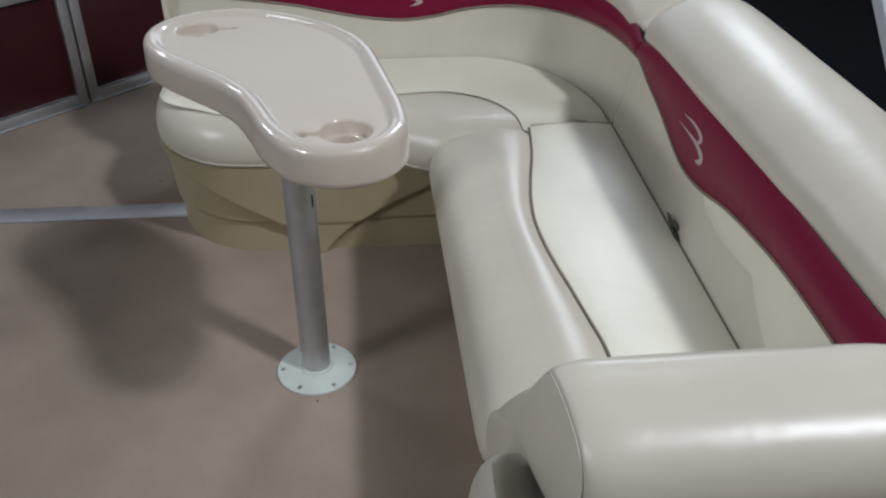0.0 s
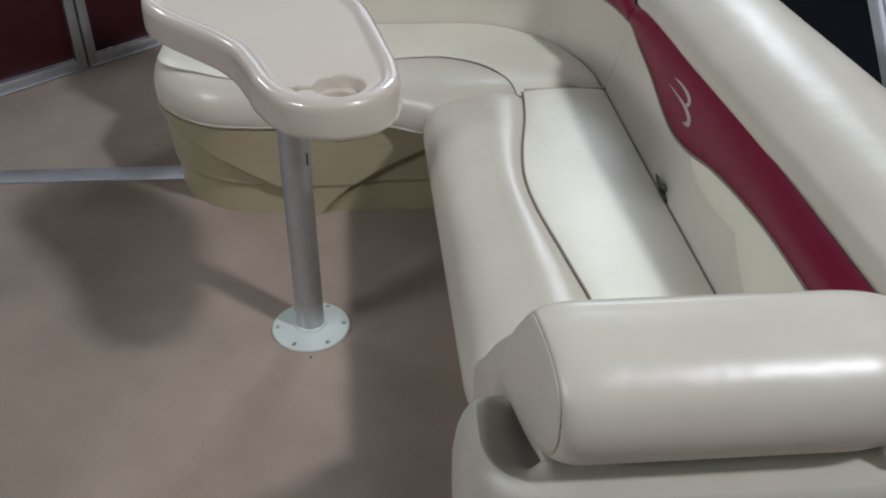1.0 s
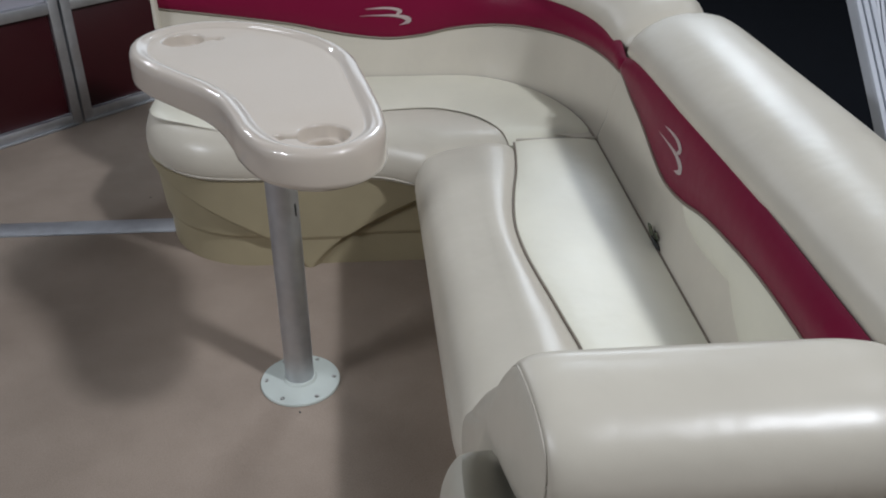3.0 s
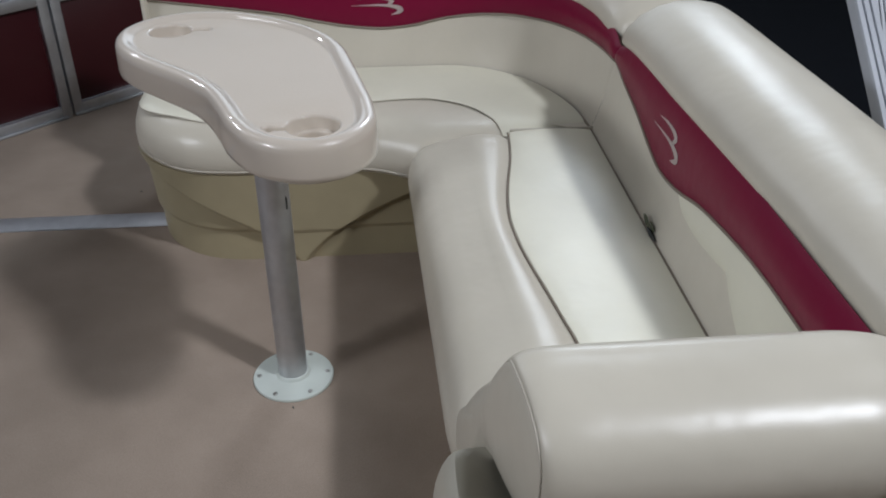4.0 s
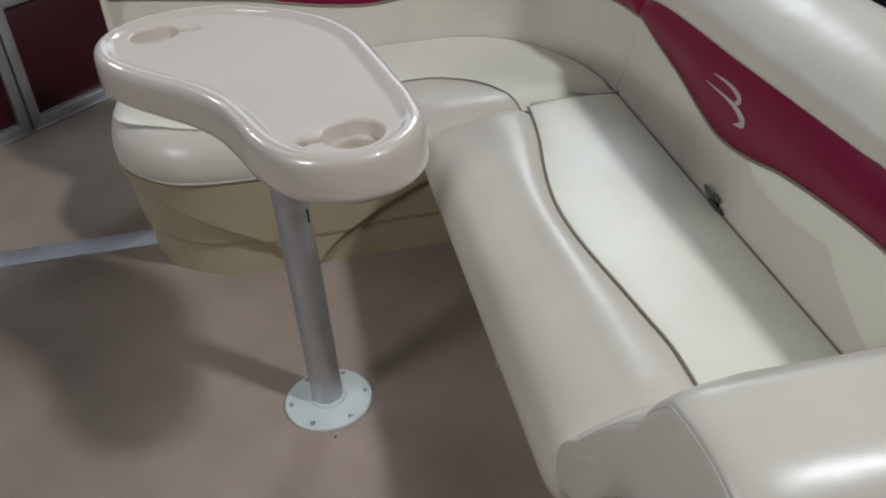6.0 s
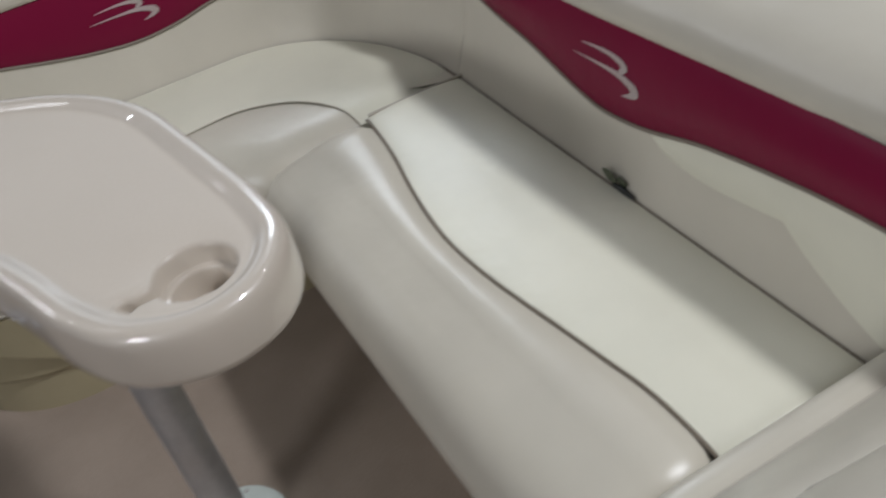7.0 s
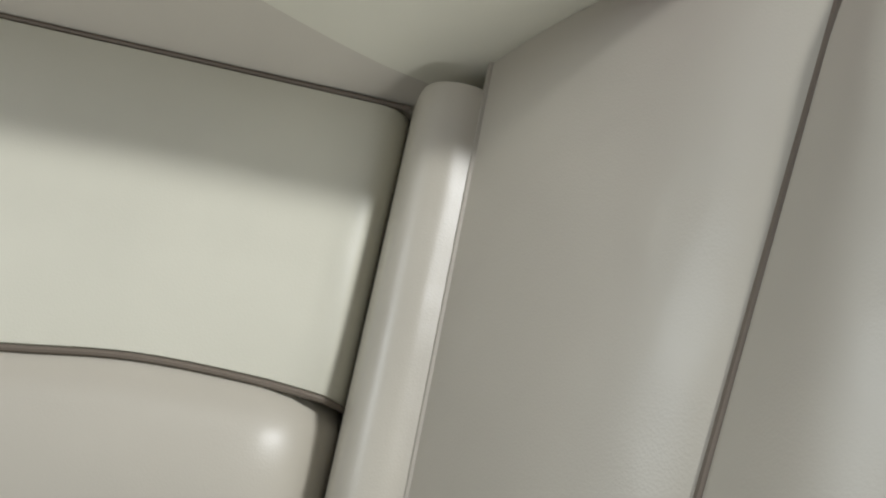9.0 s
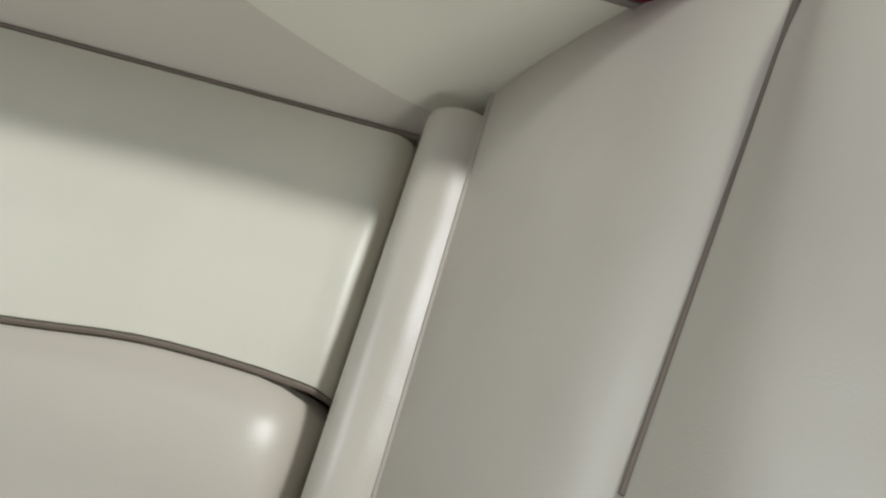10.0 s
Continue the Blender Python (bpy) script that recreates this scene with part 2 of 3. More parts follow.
def run(s):
    """Foot of the backrest: s = y up to the turn, then on round the corner and back along the far side.
    Gives the point and the outward direction."""
    arc = 0.55
    if s <= Y_TURN:
        return Vector((X_BACK, s, 0)), Vector((1, 0, 0))
    if s < Y_TURN + arc:
        q = (s - Y_TURN) / arc * math.pi / 2
        p = Vector((X_BACK - TURN_A + TURN_A * math.cos(q), Y_TURN + TURN_B * math.sin(q), 0))
        return p, Vector((math.cos(q) / TURN_A, math.sin(q) / TURN_B, 0)).normalized()
    return Vector((X_BACK - TURN_A - (s - Y_TURN - arc), Y_BACK, 0)), Vector((0, 1, 0))


def run_of_x(x):
    return Y_TURN + 0.55 + (X_BACK - TURN_A - x)


FACE = [(0.28, -0.012), (0.385, -0.001), (0.43, 0.011), (0.47, 0.019), (0.50, 0.024), (0.55, 0.029), (0.60, 0.036), (0.65, 0.043), (0.69, 0.048)]
S_END = run_of_x(-0.402)


def on_back(s, z, proud=0.0):
    # the joint of the two backrests leans a little towards the armrest
    near = max(0.0, 1 - abs(s - Y_TURN) / 0.16)
    p, out = run(s - 0.22 * (z - 0.40) * near * near * (3 - 2 * near))
    return p + out * (curve_at(FACE, z) - proud) + Vector((0, 0, z))


# lower and upper edge of the burgundy band, and the edge of the ivory inlay
LOW_SIDE = [(-0.95, 0.560), (-0.75, 0.563), (-0.65, 0.566), (-0.55, 0.567), (-0.45, 0.562), (-0.29, 0.543), (-0.18, 0.518), (-0.115, 0.509), (-0.06, 0.508), (0.0, 0.518), (0.12, 0.547), (0.22, 0.564), (0.30, 0.577), (0.375, 0.586)]
TOP_SIDE = [(-0.95, 0.648), (-0.7, 0.651), (-0.4, 0.656), (0.0, 0.657), (0.2, 0.653), (0.30, 0.642), (0.375, 0.624)]
LOW_FAR = [(0.385, 0.584), (0.475, 0.577), (0.58, 0.571), (0.67, 0.564), (0.75, 0.557), (0.83, 0.547), (0.935, 0.530), (run_of_x(0.33), 0.515), (run_of_x(0.24), 0.508), (run_of_x(0.143), 0.517), (run_of_x(0.05), 0.534), (run_of_x(-0.04), 0.553), (run_of_x(-0.2), 0.575), (S_END, 0.600)]
TOP_FAR = [(0.385, 0.622), (0.45, 0.642), (0.56, 0.653), (0.85, 0.656), (run_of_x(0.30), 0.660), (run_of_x(0.15), 0.664), (run_of_x(-0.1), 0.664), (S_END, 0.664)]
INLAY_NEAR = [(-0.95, 0.30), (-0.70, 0.398), (-0.626, 0.421), (-0.58, 0.432), (-0.53, 0.450), (-0.47, 0.478), (-0.43, 0.503)]
INLAY_FAR = [(-0.43, 0.503), (-0.36, 0.494), (-0.30, 0.489), (-0.235, 0.492), (-0.205, 0.499), (-0.178, 0.517)]
ROLL = [(0.040, -0.010), (0.033, -0.002), (0.035, 0.014), (0.046, 0.036), (0.072, 0.062), (0.110, 0.081), (0.150, 0.091), (0.190, 0.092), (0.226, 0.085), (0.252, 0.067), (0.267, 0.038), (0.271, 0.0), (0.268, -0.05), (0.262, -0.36)]


def strip_point(s, z, s0, s1, low, high, puff, sink, lift=0.0):
    """A point on an upholstered strip between two height curves, puffed in the middle and sunk at its seams."""
    a, b = low(s), max(high(s), low(s) + 0.0005)
    k = (z - a) / (b - a)
    w = math.sin(math.pi * k) ** 0.75 if 0.001 < k < 0.999 else 0.0
    e = math.sin(max(0.0, min(1.0, min(s - s0, s1 - s) / 0.015)) * math.pi / 2)
    amount = puff * w * min(1.0, (b - a) / 0.05) * (0.4 + 0.6 * e) - sink * (1 - e) * 0.5 - sink * (1 - w)
    return on_back(s, z, amount + lift)


def back_panel(name, s0, s1, low, high, mat, parent, puff, count, label="", rows=8, sink=0.006):
    def fn(s, k):
        a, b = low(s), max(high(s), low(s) + 0.0005)
        return strip_point(s, a + (b - a) * k, s0, s1, low, high, puff, sink)
    bm, _ = grid(fn, steps(s0, s1, count), steps(0, 1, rows))
    return part(name, bm, mat, parent, label)


def back_roll(name, s0, s1, top, mat, parent, count, r0, r1, shrink):
    """Fat top cushion of the backrest over its outer side, rounded off at both ends."""
    def fn(s, k):
        p, out = run(s)
        o, h = ROLL[k]
        near = max(0.0, min(1.0, (s - s0) / r0, (s1 - s) / r1))
        r = (1 - shrink) + shrink * math.sqrt(1 - (1 - near) ** 2)
        z0 = top(s)
        # the cushion is slacker towards the armrest
        slack = max(0.0, min(1.0, (-0.05 - s) / 0.5))
        o, h = 0.14 + (o - 0.14) * r + 0.016 * slack, h * r * (1 - 0.08 * slack) if h > 0 else h
        return p + out * o + Vector((0, 0, z0 + h))
    ss = sorted(set(steps(s0, s1, count) + [s0 + r0 * q for q in (0.02, 0.08, 0.16, 0.3, 0.55)] + [s1 - r1 * q for q in (0.02, 0.08, 0.16, 0.3, 0.55)]))
    bm, rows = grid(fn, ss, range(len(ROLL)))
    bm.faces.new(rows[0])
    bm.faces.new(rows[-1])
    return part(name, bm, mat, parent, "", 50)


def band_piping(name, s0, s1, edge, parent, r=0.0034):
    pts = [on_back(s, edge(s), 0.0002) for s in steps(s0, s1, 160)]
    return part(name, tube(pts, r, 6), PIPING, parent, "dark taupe piping")


def swoosh(parent, place):
    """A plain three-stroke emblem; place(a, b) lays its flat coordinates on the band."""
    def stroke(points, widths):
        bm = bmesh.new()
        mid = spline([(*p, 0) for p in points], 6)
        n = len(mid)
        left, right = [], []
        for i, p in enumerate(mid):
            d = (mid[min(i + 1, n - 1)] - mid[max(i - 1, 0)]).normalized()
            w = np.interp(i / (n - 1), np.linspace(0, 1, len(widths)), widths) / 2
            side = Vector((-d.y, d.x, 0)) * float(w)
            left.append(bm.verts.new(place(p.x + side.x, p.y + side.y)))
            right.append(bm.verts.new(place(p.x - side.x, p.y - side.y)))
        for i in range(n - 1):
            bm.faces.new((left[i], left[i + 1], right[i + 1], right[i]))
        bmesh.ops.extrude_face_region(bm, geom=list(bm.faces))
        return bm

    def flat(*rows):
        return [(-0.030 + (x - 380) * 0.00054, 0.069 - (y - 31) * 0.00062) for x, y, _ in rows], [w * 0.00058 for _, _, w in rows]
    upper = flat((410, 41, 2), (470, 36, 9), (525, 36, 13), (565, 43, 18), (583, 56, 22), (566, 72, 12))
    lower = flat((380, 79, 2), (470, 77, 8), (545, 78, 15), (590, 85, 21), (620, 97, 28), (625, 112, 26), (605, 125, 14), (578, 134, 2))
    part("emblem_stroke", stroke(*upper), LOGO, parent, "silver printed emblem stroke")
    part("emblem_stroke", stroke(*lower), LOGO, parent, "silver printed emblem stroke")


# ---- side bench ----
PIPE_SIDE = [(-0.64, 0.511), (-0.606, 0.513), (-0.55, 0.517), (-0.47, 0.516), (-0.40, 0.506), (-0.31, 0.493), (-0.24, 0.482), (-0.16, 0.472), (-0.07, 0.468), (0.01, 0.474), (0.10, 0.488), (0.20, 0.508), (0.27, 0.518), (0.345, 0.526), (0.37, 0.528)]
SEAT_Z = 0.404


def end_round(y, y0, y1, r):
    """Height lost towards the rounded ends of a cushion: 0 inside, 1 at the end."""
    d = max(0.0, min(y - y0, y1 - y))
    return 0.0 if d >= r else 1 - math.sqrt(max(0.0, 1 - (1 - d / r) ** 2))


def ends(y0, y1, r, n):
    q = [r * k for k in (0, 0.03, 0.1, 0.22, 0.4, 0.65)]
    return sorted(set([y0 + v for v in q] + [y1 - v for v in q] + steps(y0 + r, y1 - r, n)))


def base_front(point, floor_z, top_z, centre):
    """Moulded skirt: plinth, ledge, scooped upper part and a raised funnel-shaped middle panel."""
    def fn(s, z):
        half = 0.030 + 0.6 * z + 4.0 * z * z
        q = max(0.0, min(1.0, (half - abs(s - centre)) / 0.026))
        q = q * q * (3 - 2 * q)
        if z < 0.090:
            side = 0.0
        elif z < 0.100:
            side = 0.008 * (z - 0.090) / 0.010
        else:
            side = 0.008 + 0.004 * ((z - 0.100) / 0.17)
        lean = 0.012 * (z / 0.28) ** 1.2
        if z > 0.273:
            return point(s, -0.05, 0.272)
        return point(s, lean + side + (0.020 - 0.4 * side) * q, z)
    zs = steps(floor_z, 0.088, 18) + [0.091, 0.096, 0.100] + steps(0.106, top_z, 38) + [0.28]
    return fn, zs


def side_bench():
    t = thing("side_bench", "cream vinyl lounge bench with ivory seat inlay and burgundy back band", "bench seat")
    y0, y1 = -0.608, 0.3665
    # front roll of the seat
    prof = [(0.030, 0.268), (0.006, 0.272), (-0.002, 0.285), (-0.006, 0.305), (-0.004, 0.33), (0.003, 0.352), (0.016, 0.374), (0.036, 0.392), (0.066, 0.404), (0.105, 0.410)]

    def front(y, k):
        e = end_round(y, y0, y1, 0.055)
        xp, x0 = curve_at(PIPE_SIDE, y), 0.289 + 0.0175 * (0.25 - y)
        if k < len(prof):
            o, z = prof[k]
            x = x0 + o + 0.02 * e
            return (x, y, 0.30 + (z - 0.30) * (1 - 0.45 * e) if z > 0.30 else z)
        f = (k - len(prof) + 1) / 6
        x = x0 + 0.105 + (xp - x0 - 0.105) * f
        z = 0.410 + 0.011 * math.sin(math.pi * min(1, f)) - 0.008 * max(0, f - 0.85) / 0.15
        return (x, y, z - 0.045 * e)
    bm, rows = grid(front, ends(y0, y1, 0.055, 40), range(len(prof) + 6))
    bm.faces.new(rows[0])
    bm.faces.new(rows[-1])
    part("seat_front", bm, VINYL, t, "smooth cream vinyl front roll of the seat")

    def insert(y, k):
        e = end_round(y, y0, y1, 0.022) * 0.6
        e = e if y < 0 else e * 0.10
        xp = curve_at(PIPE_SIDE, y)
        x = xp + (X_BACK - 0.001 - xp) * k
        z = SEAT_Z + 0.008 * math.sin(math.pi * k) ** 0.5 - (0.004 if k in (0, 1) else 0)
        return (x, y, z - 0.045 * e)
    bm, _ = grid(insert, ends(y0, y1, 0.03, 40), (0, 0.015, 0.05, 0.12, 0.25, 0.4, 0.55, 0.7, 0.82, 0.9, 0.96, 0.985, 1))
    part("seat_inlay", bm, IVORY, t, "ivory vinyl seat inlay")
    pts = [(curve_at(PIPE_SIDE, y), y, SEAT_Z + 0.001 - 0.027 * end_round(y, y0, y1, 0.022) * (1 if y < 0 else 0.2)) for y in ends(y0, y1, 0.03, 50)]
    part("seat_piping", tube(pts, 0.0023, 8), PIPING, t, "dark taupe piping")
    pts = [(X_BACK - 0.001, y, SEAT_Z - 0.001) for y in steps(-0.605, 0.36, 20)]
    part("back_gap", tube(pts, 0.0023, 8), PIPING, t, "dark taupe piping at the foot of the backrest")
    # base
    fn, zs = base_front(lambda s, o, z: (0.374 - o, s, z), 0.0, 0.272, -0.01)
    bm, rows = grid(fn, steps(-0.62, 0.50, 220), zs)
    part("base", bm, BASE, t, "moulded tan plastic bench base")
    part("snap", lathe([(0.006, 0), (0.0055, 0.002), (0.003, 0.003), (0, 0.0032)], 12), BLACK, t, "small dark snap in the bench base").matrix_world = pose(0.339, -0.13, 0.178, 0, -90, 0)
    part("base_body", box((0.372, -0.62, 0.0), (0.97, 0.44, 0.268)), BASE, t)
    # backrest
    s0, s1 = -0.97, 0.3815
    low, top, inl = (lambda s: curve_at(LOW_SIDE, s)), (lambda s: curve_at(TOP_SIDE, s)), (lambda s: curve_at(INLAY_NEAR if s < -0.43 else INLAY_FAR, s))
    floor_z = lambda s: 0.30
    cut = lambda s: min(low(s), inl(s)) if s < -0.178 else low(s)
    back_panel("back_panel", s0, s1, floor_z, cut, VINYL, t, 0.002, 300, "cream vinyl lower back panel", 10, 0.0015)
    back_panel("back_inlay", s0, -0.180, cut, lambda s: low(s) - 0.0006, IVORY, t, 0.0025, 300, "ivory vinyl back inlay", 8, 0.001)
    band = back_panel("back_band", s0, s1, lambda s: low(s) - 0.003, top, BURGUNDY, t, 0.010, 300, "burgundy vinyl back band", 12, 0.003)
    band_piping("band_piping", s0, s1 - 0.002, low, t)
    back_roll("back_roll", s0, s1 - 0.0005, top, VINYL, t, 60, 0.035, 0.10, 0.62)
    swoosh(band, lambda a, b: strip_point(-0.044 - a * 1.10, 0.5530 + b * 0.85, s0, s1, lambda s: low(s) - 0.003, top, 0.010, 0.003, 0.0015))
    return t


side_bench()


# ---- far bench with the rounded corner ----
def far_front_y(x):
    return curve_at([(-0.43, 0.68), (-0.412, 0.625), (-0.37, 0.556), (-0.31, 0.497), (-0.24, 0.462), (-0.15, 0.448), (0.1, 0.446), (0.20, 0.436), (0.27, 0.402), (0.325, 0.375), (0.40, 0.369), (0.53, 0.369)], x)


PIPE_FAR = [(-0.416, 0.690), (-0.392, 0.622), (-0.345, 0.572), (-0.285, 0.535), (-0.23, 0.508), (-0.17, 0.492), (-0.09, 0.492), (0.0, 0.507), (0.09, 0.545), (0.17, 0.576), (0.25, 0.592), (0.32, 0.597), (0.37, 0.587), (0.43, 0.552), (0.47, 0.508), (0.50, 0.450), (0.517, 0.40), (0.523, 0.374)]


def far_bench():
    t = thing("corner_bench", "cream vinyl corner bench with burgundy back band and tan moulded base", "bench seat")
    prof = [(0.034, 0.268), (0.010, 0.270), (0.000, 0.278), (-0.005, 0.296), (-0.006, 0.315), (-0.003, 0.338), (0.004, 0.357), (0.016, 0.376), (0.034, 0.391), (0.056, 0.400), (0.080, 0.4035)]
    way = spline([(0.545, 0.369, 0), (0.40, 0.369, 0), (0.325, 0.375, 0), (0.27, 0.402, 0), (0.20, 0.436, 0), (0.10, 0.446, 0), (-0.05, 0.446, 0), (-0.15, 0.448, 0), (-0.24, 0.462, 0),
                  (-0.31, 0.497, 0), (-0.37, 0.556, 0), (-0.412, 0.625, 0), (-0.43, 0.70, 0), (-0.435, 0.79, 0), (-0.43, 0.87, 0)], 8)
    sides = []
    for i in range(len(way)):
        d = (way[min(i + 1, len(way) - 1)] - way[max(i - 1, 0)]).normalized()
        sides.append(Vector((d.y, -d.x, 0)))
    bm, rows = grid(lambda i, k: way[i] + sides[i] * prof[k][0] + Vector((0, 0, prof[k][1])), range(len(way)), range(len(prof)))
    inner = [row[-1] for row in rows]
    back = [bm.verts.new(run(s)[0] + Vector((0, 0, 0.4))) for s in steps(run_of_x(-0.37), Y_TURN - 0.015, 50)]
    bm.faces.new(inner + back)
    part("seat_front", bm, VINYL, t, "smooth cream vinyl front roll of the seat")
    part("front_welt", tube([way[i] + sides[i] * -0.002 + Vector((0, 0, 0.284)) for i in range(len(way))], 0.003, 6), SEAM, t, "beige welt along the lower edge")

    rim = prof[5:]

    def edge_z(x, y):
        return curve_at(rim, min(x + 0.436, y - far_front_y(x))) + 0.0015

    # ivory inlay: from the piping out to the foot of the backrest
    pipe = spline([(x, y, 0) for x, y in PIPE_FAR], 8)
    back = [run(s)[0] for s in steps(Y_TURN - 0.018, run_of_x(-0.42), 200)][::-1]
    m = len(pipe) - 1

    def insert(i, k):
        a = pipe[i]
        if a.x < 0.24:
            b = Vector((a.x, Y_BACK - 0.004, 0))
            g = 0.0
        else:
            g = (i - first) / (m - first)
            b = run(run_of_x(0.24) + (Y_TURN - 0.018 - run_of_x(0.24)) * g)[0] * 1.0
            b -= run(run_of_x(0.24) + (Y_TURN - 0.018 - run_of_x(0.24)) * g)[1] * 0.004
        p = a.lerp(b, k)
        z = edge_z(p.x, p.y) + 0.0065 * math.sin(math.pi * k) ** 0.9 * min(1.0, max(0.0, p.x + 0.42) / 0.18) 
        return (p.x, p.y, z)
    first = min(i for i, p in enumerate(pipe) if p.x >= 0.24)
    bm, _ = grid(insert, range(m + 1), (0, 0.015, 0.05, 0.12, 0.25, 0.4, 0.55, 0.7, 0.82, 0.9, 0.96, 0.985, 1))
    part("seat_inlay", bm, IVORY, t, "ivory vinyl seat inlay")
    part("seat_piping", tube([Vector((p.x, p.y, edge_z(p.x, p.y) + 0.0006)) for p in pipe], 0.0017, 8), VINYL, t, "cream welt seam")
    pts = [run(s)[0] + Vector((0, 0, SEAT_Z - 0.005)) for s in steps(Y_TURN - 0.018, run_of_x(-0.38), 60)]
    part("back_gap", tube(pts, 0.004, 8), PIPING, t, "dark taupe piping at the foot of the backrest")

    part("joint_welt", tube([(x, 0.3685, 0.4068) for x in steps(0.534, 0.738, 10)], 0.0040, 8), SEAM, t, "beige filler welt in the joint of the seats")

    # base: skirt along the front, then round the free end
    def foot(s, o, z):
        # s runs in x; past the rounded corner it turns backwards
        r, cx, cy = 0.27, -0.14, 0.757
        if s >= cx:
            return (s, cy - r - o, z)
        q = min((cx - s) / r, math.pi / 2)
        rest = max(0.0, (cx - s) - r * math.pi / 2)
        return (cx - (r + o) * math.sin(q), cy - (r + o) * math.cos(q) + rest, z)
    fn, zs = base_front(foot, 0.0, 0.272, 0.0)
    bm, _ = grid(fn, steps(-0.74, 0.372, 260), zs)
    part("base", bm, BASE, t, "moulded tan plastic bench base")
    part("base_body", box((-0.385, 0.74, 0.0), (0.36, 1.08, 0.268), 0.03), BASE, t)
    # backrest
    low, top = (lambda s: curve_at(LOW_FAR, s)), (lambda s: curve_at(TOP_FAR, s))
    s0, s1 = 0.3825, S_END
    back_panel("back_panel", s0, s1, lambda s: 0.30, lambda s: low(s) - 0.0006, VINYL, t, 0.002, 300, "cream vinyl lower back panel", 10, 0.0015)
    band = back_panel("back_band", s0, s1, lambda s: low(s) - 0.003, top, BURGUNDY, t, 0.009, 300, "burgundy vinyl back band", 12, 0.003)
    band_piping("band_piping", s0 + 0.002, s1, low, t)
    back_roll("back_roll", s0 + 0.0005, s1, top, VINYL, t, 80, 0.06, 0.035, 0.33)
    end = box((-0.408, Y_BACK + 0.004, 0.272), (-0.396, Y_BACK + 0.25, 0.66), 0.004)
    part("back_end", end, VINYL, t)
    swoosh(band, lambda a, b: strip_point(run_of_x(0.189 + a * 1.03), 0.543 + b * 0.77, s0, s1, lambda s: low(s) - 0.003, top, 0.009, 0.003, 0.0015))
    return t


far_bench()


# ---- the near armrest that closes the side bench ----
def armrest():
    t = thing("padded_armrest", "fat cream vinyl bench-end cushion set in a moulded cream shell", "armrest")
    bolster = [(-0.607, 0.34), (-0.607, 0.39), (-0.610, 0.434), (-0.617, 0.453), (-0.632, 0.461), (-0.653, 0.459), (-0.72, 0.44), (-0.72, 0.34)]
    crest = [(-0.842, 0.698), (-0.870, 0.7025), (-0.904, 0.699), (-0.941, 0.687), (-0.969, 0.664), (-0.981, 0.630), (-0.978, 0.594), (-0.960, 0.559), (-0.930, 0.533), (-0.90, 0.520)]
    x_end, x_far = 0.341, 0.790
    mid = Vector((0, -0.865, 0.61))

    def ease(x):
        """1 at the free end, falling off over a hand's width."""
        return (1 - min(1.0, max(0.0, x - x_end) / 0.14)) ** 2

    def groove(x):
        """Piped groove between front face and top; it dies out towards the free end."""
        w = max(0.0, min(1.0, (x - 0.35) / 0.10))
        w = w * w * (3 - 2 * w)
        deep = Vector((0, -0.768 - 0.15 * (x - 0.5), 0.604 + 0.14 * (x - 0.5)))
        return Vector((0, -0.784, 0.617)).lerp(deep, w), w

    def profile(x):
        """Front face, then top and back, each as a list of points across the cushion."""
        g, w = groove(x)
        a = Vector((0, -0.653, 0.459 - 0.004 * ease(x)))
        d = g - a
        n = Vector((0, -d.z, d.y)).normalized() * (-1 if d.y < 0 else 1)
        front = [a + d * k + n * (0.004 + 0.008 * w) * (1 - abs(2 * k - 1) ** 3.6) * min(1.0, 0.5 + k) for k in FRONT]
        c = Vector((0, *crest[0]))
        e = c - g
        out = Vector((0, e.z, -e.y)).normalized()
        rise = [g, g + e * 0.07 + out * 0.004 * w, g.lerp(c, 0.45) + out * (0.006 + 0.006 * w)]
        return front, spline(rise + [(0, *p) for p in crest], 5)

    FRONT = [0, 0.02, 0.06, 0.12, 0.2, 0.3, 0.4, 0.5, 0.6, 0.7, 0.8, 0.87, 0.92, 0.95, 0.97, 0.985, 0.995, 1]

    def cushion(x, p, slack=0.0):
        """Draws a profile point in towards the free end and the far end; the top is slacker there than the face."""
        c = Vector((0, p.y, p.z)) - mid
        pull = 0.015 * end_round(x, x_end, 5.0, 0.045) + 0.040 * end_round(x, -5.0, x_far, 0.045) + slack * 0.035 * end_round(x, -5.0, x_far, 0.11)
        q = mid + c * (1 - pull / max(c.length, 0.05))
        near = max(0.0, min(1.0, 1 - (x - x_end) / 0.12))
        return Vector((x - 0.022 * near * max(-0.6, min(1.0, (p.y + 0.86) / 0.2)), q.y, q.z))
    xs = sorted(set([x_end + v for v in (0, 0.001, 0.003, 0.007, 0.013, 0.02, 0.03)] + steps(x_end + 0.03, x_far - 0.045, 28) + [x_far - 0.045 * k for k in (0.8, 0.62, 0.46, 0.32, 0.2, 0.1, 0.04, 0.0)]))
    low = spline([(0, *p) for p in bolster], 5)

    def strip(x, k):
        p = low[k]
        e = end_round(x, x_end, 5.0, 0.02)
        c = Vector((0, p.y + 0.66, p.z - 0.39))
        q = c * (1 - e * 0.010 / max(c.length, 0.05))
        drop = 0.046 * ease(x) * max(0.0, (p.z - 0.39) / 0.07)
        return (x - 0.021, q.y - 0.66, q.z + 0.39 - drop)
    bm, rows = grid(strip, [x for x in xs if x < 0.73] + [0.744, 0.748], range(len(low)))
    bm.faces.new(rows[0])
    bm.faces.new(rows[-1])
    part("bolster", bm, VINYL, t, "narrow cream vinyl bolster strip")
